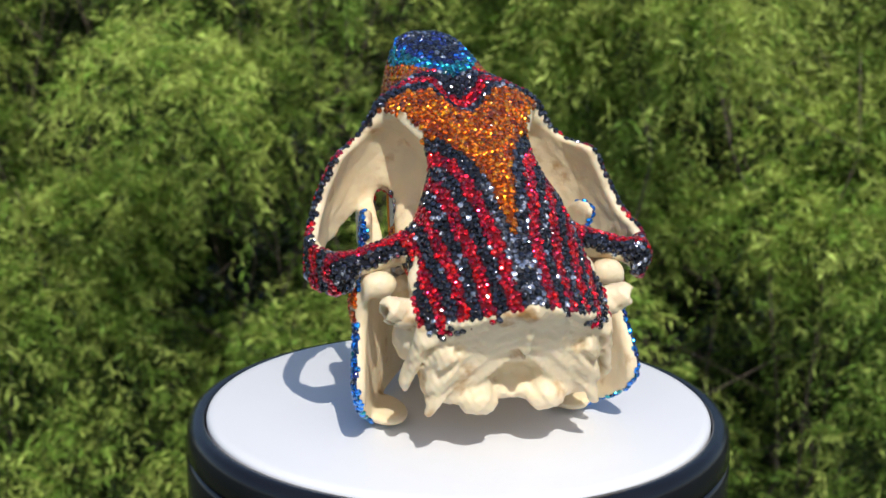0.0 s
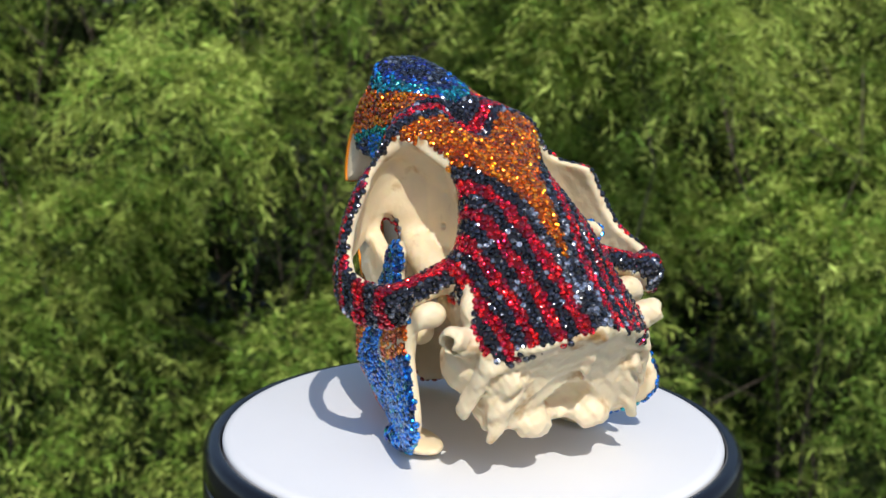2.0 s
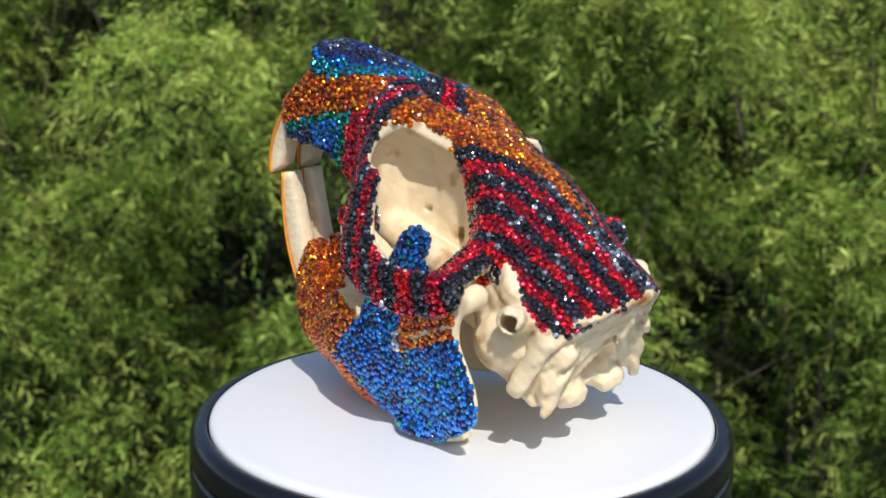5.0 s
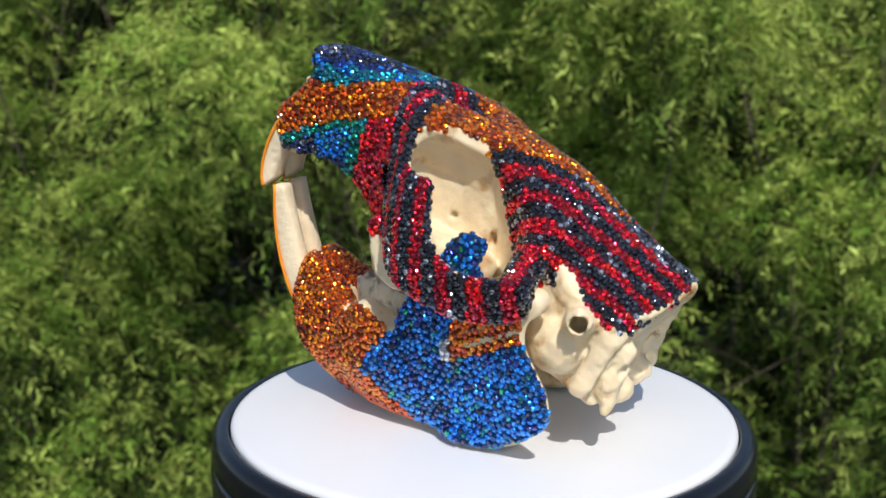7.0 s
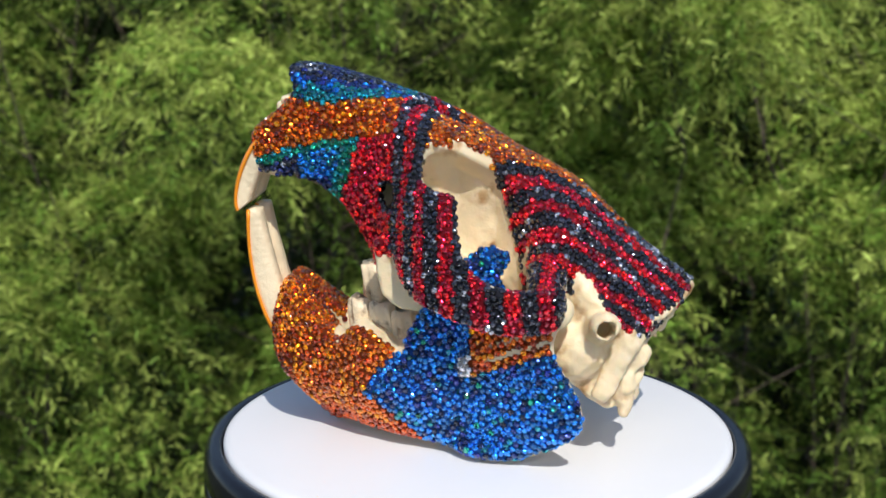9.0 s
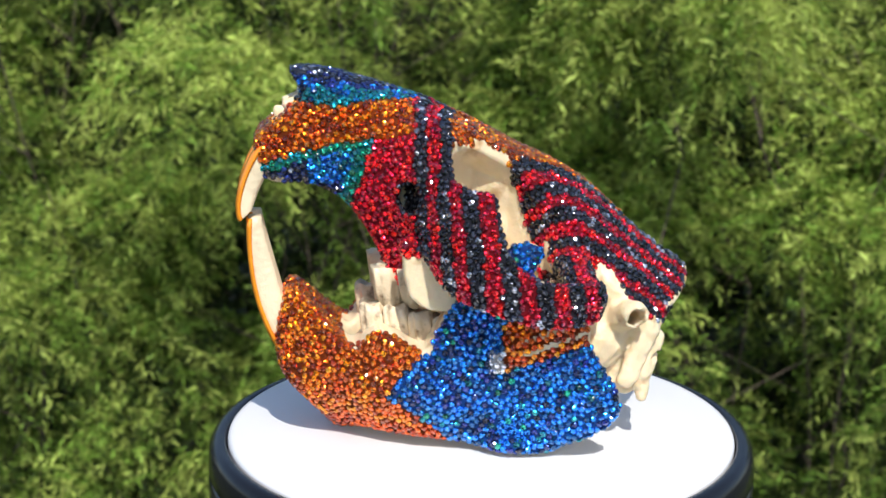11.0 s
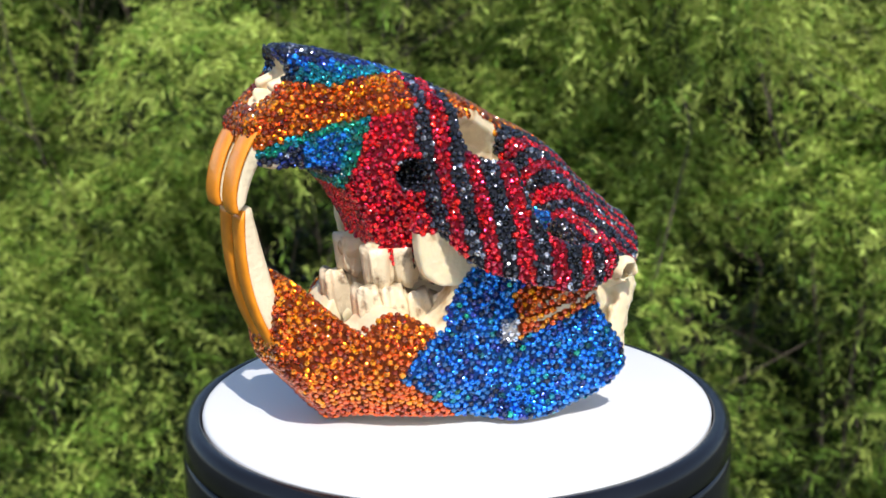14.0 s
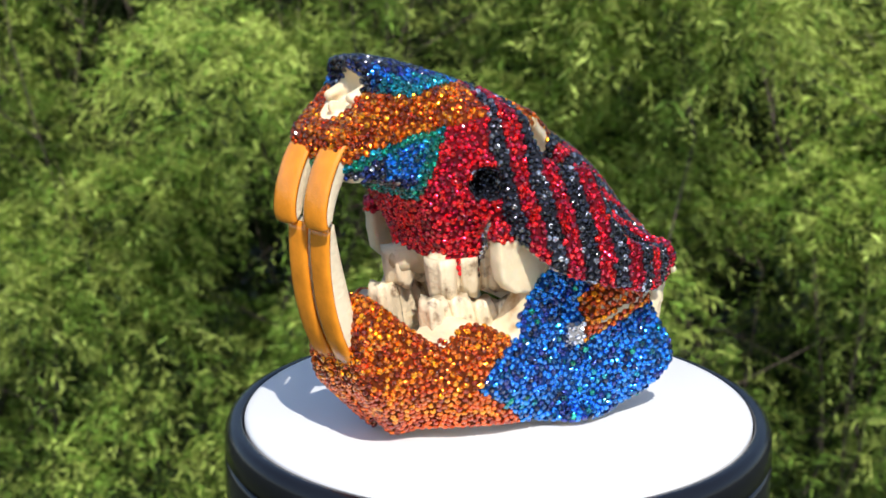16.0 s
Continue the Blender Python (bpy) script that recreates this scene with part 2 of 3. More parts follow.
def skin(F, lo, h):
    """The zero surface of a field on a grid, as corners and four-sided faces."""
    n = np.array(F.shape) - 1
    acc = np.zeros((*n, 3), np.float32)
    cnt = np.zeros(n, np.float32)
    for ax in range(3):
        o1, o2 = [i for i in range(3) if i != ax]
        for d1 in (0, 1):
            for d2 in (0, 1):
                s0, s1 = [None] * 3, [None] * 3
                s0[ax], s1[ax] = slice(0, n[ax]), slice(1, n[ax] + 1)
                s0[o1] = s1[o1] = slice(d1, d1 + n[o1])
                s0[o2] = s1[o2] = slice(d2, d2 + n[o2])
                a, b = F[tuple(s0)], F[tuple(s1)]
                c = (a < 0) != (b < 0)
                t = a[c] / (a[c] - b[c])
                add = np.zeros((len(t), 3), np.float32)
                add[:, ax], add[:, o1], add[:, o2] = t, d1, d2
                acc[c] += add
                cnt[c] += 1
    on = cnt > 0
    idx = np.full(n, -1, np.int64)
    idx[on] = np.arange(on.sum())
    V = (np.argwhere(on) + acc[on] / cnt[on][:, None]) * h + np.array(lo)
    quads = []
    for ax in range(3):
        o1, o2 = [(1, 2), (2, 0), (0, 1)][ax]
        s0, s1 = [slice(1, -1)] * 3, [slice(1, -1)] * 3
        s0[ax], s1[ax] = slice(0, -1), slice(1, None)
        a, b = F[tuple(s0)] < 0, F[tuple(s1)] < 0
        for c, flip in ((a & ~b, False), (~a & b, True)):
            w = np.argwhere(c)
            w[:, o1] += 1
            w[:, o2] += 1
            q = []
            for d1, d2 in ((-1, -1), (0, -1), (0, 0), (-1, 0)):
                k = w.copy()
                k[:, o1] += d1
                k[:, o2] += d2
                q.append(idx[k[:, 0], k[:, 1], k[:, 2]])
            if flip:
                q = q[::-1]
            quads.append(np.stack(q, 1))
    return V, np.concatenate(quads)


OFF = 2.3  # the skull stands this far off the platter's axis, mm
MM = 0.001


def metres(V):
    return (np.asarray(V) + [OFF, 0, 0]) * MM


# top line of the skull, from occiput to nose
TOP_Y = [-60, -54, -48, -40, -32, -24, -16, -8, 3, 14, 24, 37, 47, 53, 66]
TOP_Z = [43.5, 48.5, 53.5, 60.5, 68.5, 74.5, 78.5, 82, 88, 93, 97, 101, 103, 103, 103]
# half widths by station along the skull (rows) and depth under the top line (columns)
WIDE_Y = [-59, -43, -30, -20, -12, -6, 4, 13, 19, 24, 35, 50, 62]
WIDE_D = [0, 2, 6, 12, 20, 30, 45]
WIDE = [[3, 7, 12, 18, 23, 24, 20], [3, 6.5, 12, 19, 24.5, 25, 22], [3, 7, 13, 19, 23.5, 25, 23], [3, 8, 14, 19, 22, 23, 22],
        [4, 10, 14.5, 15.5, 15, 15, 14], [8, 14, 15, 11.5, 10, 10, 10], [10, 19, 20, 11, 9, 9, 9], [8, 15, 21, 20, 12, 11, 11],
        [6, 11, 15, 17.5, 19, 20, 14], [5, 10, 13, 15, 16.5, 17, 13], [5, 9.5, 12.5, 13.5, 14, 13, 9], [5, 9, 11, 12, 12, 11.5, 8], [6, 8, 10, 10.5, 10.5, 10.5, 9]]
CORE = [(53, 103), (47, 103.3), (37, 101), (24, 97), (14, 93), (3, 88), (-8, 82), (-16, 78.5), (-24, 74.5), (-32, 68.5), (-40, 60.5), (-48, 53.5), (-55, 48.5),
        (-60.5, 44), (-58, 39.5), (-50, 32), (-45, 24), (-42, 15), (-36, 13), (-28, 20), (-10, 36), (5, 41), (18, 40), (23, 42), (28, 51), (32, 59), (37, 66.5), (43, 71.5),
        (51, 73.5), (60, 72.5), (62.5, 80), (62.8, 85), (58.5, 88.5), (53, 92.5), (49.5, 97), (51.5, 100.8)]
ARCH = [(22, 87), (21, 70), (20, 58), (15, 49), (9, 46), (-5, 42), (-14, 40.3), (-25, 40.5), (-27, 45), (-25.5, 51), (-17, 51), (-9, 53), (-3, 56), (-0.5, 61), (1, 68), (1.2, 73.2), (3, 74), (8.5, 74.6), (11.5, 76.5), (12.5, 82), (16, 89)]


def top_line(y):
    return np.interp(y, TOP_Y, TOP_Z)


def half_width(Y, Z):
    T = np.array(WIDE, float)
    d = np.clip(top_line(Y) - Z, 0, 45)
    cols = [np.interp(Y, WIDE_Y, T[:, k]) for k in range(len(WIDE_D))]
    w = cols[0]
    for k in range(len(WIDE_D) - 1):
        f = np.clip((d - WIDE_D[k]) / (WIDE_D[k + 1] - WIDE_D[k]), 0, 1)
        w = np.where(d >= WIDE_D[k], cols[k] + (cols[k + 1] - cols[k]) * f, w)
    return w


def arch_side(Y, Z):
    f = np.interp(Y, [-30, -24, -15, -8, 0, 5, 10, 15, 20, 24], [40, 43.5, 47.5, 48.5, 46.5, 44.5, 42, 37, 29, 22])
    d = np.clip(Z - 52, 0, 60)
    return np.maximum(f - 0.5 * d + 3.5 * np.sin(np.clip(d / 36, 0, 1) * math.pi), 16.5)


def cranium_field(X, Y, Z):
    X = np.abs(X)
    Y2, Z2 = Y[0], Z[0]
    core = outline(Y2, Z2, CORE)[None]
    w = half_width(Y2, Z2)[None]
    F = smax(core, (X - w) * 0.8, 2.0)
    side = arch_side(Y2, Z2)[None]
    arch = smax(outline(Y2, Z2, ARCH, 1)[None], np.abs(X - side + 1.6) * 0.75 - 1.3, 1.2)
    # the front wall of the eye socket runs in one hollow sweep into the arch
    F = smin(F, arch, np.interp(Y2, [-12, -2, 8, 16], [1.5, 3.0, 11.0, 9.0])[None])
    # bare plate of the upper jaw under the front of the arch
    plate = outline(Y2, Z2, [(25, 63), (24, 46), (19, 41), (12, 40), (4, 41), (3, 46), (9, 51), (14, 54)], 1)[None]
    F = smin(F, smax(plate, np.abs(X - 25.5) - 2.2, 1.0), 2.0)
    # the back of the skull falls away to both sides
    F = smax(F, (-Y - 60.0 + 8 * (X / 25) ** 1.7 + 0.75 * np.clip(43 - Z, 0, 13)) * 0.8, 2.0)
    # root of the arch on the temple
    F = smin(F, rod(X, Y, Z, (20, -21, 53), (43, -22, 47), 4.2, 3.0, (1, 0.8, 1)), 3.0)
    # ear bulb, ear tube, mastoid flap, side process, neck joints
    F = smin(F, egg(X, Y, Z, (20.5, -28.5, 30), (8.5, 9.5, 9)), 1.0)
    F = smin(F, rod(X, Y, Z, (22, -34, 36), (31.6, -37.2, 39.6), 4.4, 3.7), 1.2)
    F = smin(F, rod(X, Y, Z, (22, -31, 46), (23, -42, 35), 3.6, 3.2), 2.0)
    F = smin(F, rod(X, Y, Z, (25, -43, 33), (28, -36.5, 20), 2.4, 2.3, (1.5, 0.8, 1)), 1.8)
    F = smin(F, rod(X, Y, Z, (18.5, -46, 29), (22.5, -42, 13.2), 3.2, 1.4), 2.5)
    F = smin(F, egg(X, Y, Z, (9.5, -41, 15), (5.0, 5.2, 4.0)), 2.5)
    F = smin(F, rod(X, Y, Z, (10, -20, 26), (9, 4, 38), 3.0, 3.0), 3.0)
    F = smin(F, rod(X, Y, Z, (7.5, 27, 46), (10, 6, 42), 4.5, 4.0, (1.1, 1, 1)), 2.0)
    F = smin(F, rod(X, Y, Z, (13.5, 15, 52), (16.5, -3, 47), 4.5, 5.0), 4.0)
    # crest along the occiput
    F = smin(F, rod(X, Y, Z, (0, -58.8, 43.2), (25, -43.5, 32.5), 1.5, 1.5), 1.5)
    # openings: ear, neck, nose, hole under the eye, dents
    F = smax(F, -rod(X, Y, Z, (25, -35.5, 37.5), (42, -39.5, 40.5), 2.3, 2.7), 0.5)
    F = smax(F, -egg(X, Y, Z, (9.6, -5.0, 53.5), (3.0, 1.2, 2.2)), 0.4)
    F = smax(F, -egg(X, Y, Z, (0, -49, 21), (8.5, 12, 5.5)), 1.0)
    F = smax(F, -egg(X, Y, Z, (0, 61.5, 95.5), (7.6, 13, 7.0)), 0.8)
    F = smax(F, -egg(X, Y, Z, (18.0, 21.8, 69.8), (9.0, 3.3, 4.3)), 0.5)
    F = smax(F, -egg(X, Y, Z, (9.3, 7, 59), (2.4, 1.2, 1.0)), 0.4)
    F = smax(F, -egg(X, Y, Z, (16.5, -49, 31), (2.0, 3.0, 1.8)), 0.6)
    F = smax(F, -rod(X, Y, Z, (17, -49.5, 28), (22, -46, 23.5), 1.0, 1.2), 0.8)
    # shallow pits and a middle keel on the back of the skull
    F = smax(F, -egg(X, Y, Z, (10.5, -61.0, 34), (6.0, 7, 4.5)), 2.5)
    F = smin(F, rod(X, Y, Z, (0, -57.5, 42), (0, -50.5, 29), 1.2, 1.0), 2.0)
    # curled bones inside the nose
    F = smin(F, rod(X, Y, Z, (0, 46, 90), (0, 57, 91.0), 0.9, 0.7, (1, 1, 0.4)), 0.8)
    F = smin(F, rod(X, Y, Z, (4.2, 46, 95.5), (4.4, 54, 93.5), 2.0, 1.4), 0.8)
    # saddle between the brows
    F = smax(F, -egg(X, Y, Z, (0, 1, 97.5), (11, 17, 12.5)), 1.5)
    # small unevenness of the bone
    F = F + 0.28 * np.sin(0.9 * Y + 1.1 * np.sin(0.5 * Z)) * np.sin(0.8 * Z + 0.7 * X) * np.clip((-20 - Y) / 15 + 0.4, 0.35, 1)
    F = F + 0.3 * np.sin(0.55 * X + 0.9 * Z + 2.0 * np.sin(0.31 * Y)) * np.sin(0.6 * Y - 0.5 * X + 1.0) * np.clip((-34 - Y) / 10, 0, 1)
    F = F + 0.22 * np.sin(2.1 * X + 0.6 * Y) * np.sin(1.9 * Z - 0.8 * Y) * np.clip((-30 - Y) / 10, 0, 1)
    return F


JAW = [(54.5, 43.5), (57.0, 37), (58.6, 28), (57, 19), (50, 11.5), (44.5, 5.0), (42, 1.2), (39.5, 0.9), (34, 3.4), (24, 3.6), (11, 2.6), (-5, 2.0), (-14, 2.4), (-24, 6), (-32.5, 13), (-32, 20), (-28.5, 26), (-24.5, 32), (-24, 38), (-29, 41), (-28, 45.5),
       (-23, 46), (-18, 44.5), (-12, 47), (-9.5, 51), (-10.5, 54), (-13.5, 57.5), (-10, 60), (-5, 60), (0, 56), (4, 49), (9, 45), (14, 38), (18, 29), (22, 30.5), (26, 33.5), (31, 34.5), (34, 32), (37, 28), (40, 30), (44, 34), (48, 38), (51, 41.5)]


def jaw_outer(Y, Z):
    f = np.interp(Y, [-33, -25, -8, 2, 12, 20, 29, 36, 41, 50, 59], [41, 39, 33.5, 30, 28.5, 27.5, 25.5, 21.5, 18, 13.5, 9.5])
    low = np.clip(1 - Z / 17, 0, 1) ** 1.3 * np.interp(Y, [-33, 0, 20, 38, 59], [3, 3, 7, 15.5, 8])
    high = np.clip((Z - 32) / 20, 0, 1) * np.interp(Y, [-30, -12, 0, 10, 30], [7, 1, -1, -1, 6])
    return np.maximum(f - low - high, 3)


def jaw_inner(Y, Z):
    base = np.interp(Y, [-33, -25, -8, 2, 15, 28, 38, 45, 59], [37.5, 35.5, 30, 25, 18, 10, 5, 0.6, 0.6])
    return np.minimum(np.where(Z > 44, np.maximum(base, jaw_outer(Y, Z) - 3.4), base), jaw_outer(Y, Z) - 2.4)


def jaw_field(X, Y, Z):
    """The right-hand half by sign; X is positive."""
    Y2, Z2 = Y[0], Z[0]
    o, i = jaw_outer(Y2, Z2)[None], jaw_inner(Y2, Z2)[None]
    F = smax(outline(Y2, Z2, JAW)[None], smax((X - o) * 0.85, (i - X) * 0.85, 1.0), 2.0)
    F = smin(F, egg(X, Y, Z, (32, -25.5, 43.5), (4.6, 3.6, 3.6)), 1.5)
    F = smin(F, egg(X, Y, Z, (27, -9, 3.0), (6.5, 12, 2.4)), 1.5)
    # sockets of the cheek teeth
    F = smin(F, rod(X, Y, Z, (10.5, 31, 26.0), (15.5, 9, 28.5), 4.2, 4.2), 2.0)
    # ridge of the joint process on the outer face
    F = smin(F, rod(X, Y, Z, (31.5, -1, 28), (36.5, -21, 38.0), 2.2, 2.6, (1, 1, 0.5)), 2.0)
    return F


# ---- crystals ----
def cut_stone():
    """One flat-backed crystal, 1 mm in radius: corners and faces."""
    n = 7

    def ring(r, z, shift):
        return [(r * math.cos(2 * math.pi * (k + shift) / n), r * math.sin(2 * math.pi * (k + shift) / n), z) for k in range(n)]

    V = ring(0.95, -0.2, 0) + ring(1.0, 0.08, 0) + ring(0.76, 0.42, 0.5) + ring(0.42, 0.62, 0)
    Fa = [(k, (k + 1) % n, n + (k + 1) % n, n + k) for k in range(n)]
    for k in range(n):
        j = (k + 1) % n
        Fa += [(n + k, n + j, 2 * n + k), (2 * n + k, n + j, 2 * n + j), (2 * n + k, 2 * n + j, 3 * n + j), (2 * n + k, 3 * n + j, 3 * n + k)]
    Fa.append(tuple(3 * n + k for k in range(n)))
    return np.array(V), Fa


def spread(V, Q, keep, gap=1.42, seed=1, rounds=9, ideal=1.74):
    """Places and normals packed over the wanted part of a surface."""
    rng = np.random.default_rng(seed)
    P = V[Q]
    c = P.mean(1)
    nr = np.cross(P[:, 2] - P[:, 0], P[:, 3] - P[:, 1])
    area = np.linalg.norm(nr, axis=1) / 2
    nr = nr / (2 * area[:, None] + 1e-12)
    # smooth the normals over shared corners
    vn = np.zeros_like(V)
    for k in range(4):
        np.add.at(vn, Q[:, k], nr)
    vn /= np.linalg.norm(vn, axis=1)[:, None] + 1e-12
    ok = keep(c, vn[Q].mean(1))
    face = np.flatnonzero(ok)
    pick = rng.choice(face, int(area[face].sum() * 9), p=area[face] / area[face].sum())
    u, v = rng.random((2, len(pick), 1))
    pts = (P[pick, 0] * (1 - u) + P[pick, 1] * u) * (1 - v) + (P[pick, 3] * (1 - u) + P[pick, 2] * u) * v
    cells, chosen = {}, []
    for i, p in enumerate(pts):
        key = (int(p[0] // gap), int(p[1] // gap), int(p[2] // gap))
        near = False
        for a in (-1, 0, 1):
            for b in (-1, 0, 1):
                for d in (-1, 0, 1):
                    for q in cells.get((key[0] + a, key[1] + b, key[2] + d), ()):
                        if (p[0] - q[0]) ** 2 + (p[1] - q[1]) ** 2 + (p[2] - q[2]) ** 2 < gap * gap:
                            near = True
                            break
                    if near:
                        break
                if near:
                    break
            if near:
                break
        if not near:
            cells.setdefault(key, []).append(p)
            chosen.append(i)
    pts = pts[chosen]
    tree = KDTree(len(c))
    for i, q in enumerate(c):
        tree.insert(q, i)
    tree.balance()
    for _ in range(rounds):
        kd = KDTree(len(pts))
        for i, q in enumerate(pts):
            kd.insert(q, i)
        kd.balance()
        move = np.zeros_like(pts)
        for i, q in enumerate(pts):
            for co, j, dist in kd.find_n(q, 7):
                if j != i and 1e-6 < dist < ideal:
                    move[i] += (q - np.array(co)) / dist * (ideal - dist) * 0.30
        new_pts = pts + move
        for i, q in enumerate(new_pts):
            j = tree.find(q)[1]
            n = nr[j]
            s = q - n * ((q - c[j]) @ n)
            if ok[j]:
                pts[i] = s
    normals = np.array([vn[Q[tree.find(q)[1]]].mean(0) for q in pts])
    normals /= np.linalg.norm(normals, axis=1)[:, None]
    return pts, normals


STONE_V, STONE_F = cut_stone()


def stone_poses(pts, normals, seed, size=1.0):
    """For each place a frame of three axes (columns), scaled, with a small tilt."""
    rng = np.random.default_rng(seed)
    n = normals + rng.normal(0, 0.13, normals.shape)
    n /= np.linalg.norm(n, axis=1)[:, None]
    a = rng.normal(0, 1, normals.shape)
    a -= n * (a * n).sum(1)[:, None]
    a /= np.linalg.norm(a, axis=1)[:, None]
    b = np.cross(n, a)
    s = size * rng.uniform(0.93, 1.06, len(pts))
    return np.stack([a, b, n], 2) * s[:, None, None]


def crystals(bone, pts, normals, colour, nearest, seed, words):
    """The crystals on one bone: those picked by `nearest` singly, the rest joined."""
    frames = stone_poses(pts, normals, seed)
    sparkle = np.random.default_rng(seed + 50).random(len(pts))
    # some jet stones turn grey or clear, painting sparkle onto the black
    colour = [("clear" if m < 0.012 else "grey" if m < 0.16 else c) if c == "black" else c for c, m in zip(colour, sparkle)]
    order = list(GEMS)
    alone = np.zeros(len(pts), bool)
    alone[nearest] = True
    rest = np.flatnonzero(~alone)
    V = (np.einsum("nij,kj->nki", frames[rest], STONE_V) + pts[rest][:, None]).reshape(-1, 3)
    faces, slots = [], []
    k = len(STONE_V)
    for r, i in enumerate(rest):
        faces += [tuple(r * k + j for j in f) for f in STONE_F]
        slots += [order.index(colour[i])] * len(STONE_F)
    tagged(raw("rhinestones", metres(V), faces, list(GEMS.values()), bone, words, False, slots), kind="stuff")
    meshes = {}
    for i in nearest:
        name = colour[i]
        if name not in meshes:
            me = bpy.data.meshes.new("rhinestone")
            me.from_pydata([tuple(v * MM) for v in STONE_V], [], STONE_F)
            me.materials.append(GEMS[name])
            meshes[name] = me
        ob = new("rhinestone", meshes[name])
        ob.parent = bone
        m = Matrix([list(r) for r in frames[i]]).to_4x4()
        m.translation = Vector(metres(pts[i]))
        ob.matrix_local = m


def stripe(v):
    return "black" if int(math.floor(v)) % 2 == 0 else "red"


ARC_Y = np.linspace(20.5, -30, 102)
ARC_S = np.concatenate([[0], np.cumsum(np.hypot(np.diff(ARC_Y), np.diff(arch_side(ARC_Y, np.full(102, 58.0)))))])


def along_arch(y):
    """Length along the outside of the arch from its front edge."""
    return float(np.interp(-y, -ARC_Y, ARC_S))


def temple_floor(y):
    """Lower edge of the crystals on the temple."""
    return np.interp(y, [-45, -43, -37, -33, -30, -27, -24, -10, 0], [30, 31, 43, 50, 52, 51, 45, 45, 45])


def cranium_keep(c, n):
    x, y, z = np.abs(c[:, 0]), c[:, 1], c[:, 2]
    out = n[:, 0] * np.sign(c[:, 0])
    side = arch_side(y, z)
    on_arch = (((x > side - 1.9) & (out > 0.15)) | ((x > side - 5) & (n[:, 1] < -0.35) & (y < -20) & (n[:, 2] > -0.6))) & (y < 22) & (y > -28) & (z > np.interp(y, [-6, 4, 10, 15, 20], [0, 44.5, 46.5, 49.5, 57]))
    rim = -59.5 + 15.0 * (x / 25) ** 1.7
    crest = 43.0 - 11.5 * (x / 25) ** 1.6
    temple = (y < -5.5 - 0.30 * np.clip(78 - z, 0, 28)) & (y > rim) & (z > crest - 0.3) & ((n[:, 2] > 0.05) | (out > 0.5)) & (z > temple_floor(y)) & ((out > -0.2) | (n[:, 2] > 0.5)) & (n[:, 1] < 0.75) & (x < np.where(y < -30, 26, 31))
    root = (y < -15) & (y > -28) & (x >= 20) & (z > 46) & (n[:, 2] > -0.2)
    brow = (y >= -5.5) & (y < 21) & (n[:, 2] > 0.35) & (top_line(y) - z < 11)
    snout = (y >= 19) & (n[:, 2] > -0.95) & (z > np.interp(y, [19, 21, 28, 33], [40, 41, 50, 58])) & ((z > 56) | (x < 21))
    nose = (((y - 61.5) / 13) ** 2 + (x / 7.6) ** 2 + ((z - 95.5) / 7.0) ** 2 < 1.14)
    hole = ((x - 18) / 9.5) ** 2 + ((y - 21.8) / 3.7) ** 2 + ((z - 69.8) / 4.8) ** 2 < 1
    teeth = (y > 55) & (z < 74.5)
    return (on_arch | temple | root | brow | snout | hole) & ~nose & ~teeth & ~((n[:, 1] < -0.3) & (y > 2) & (z < 84) & (x < side - 1.9))


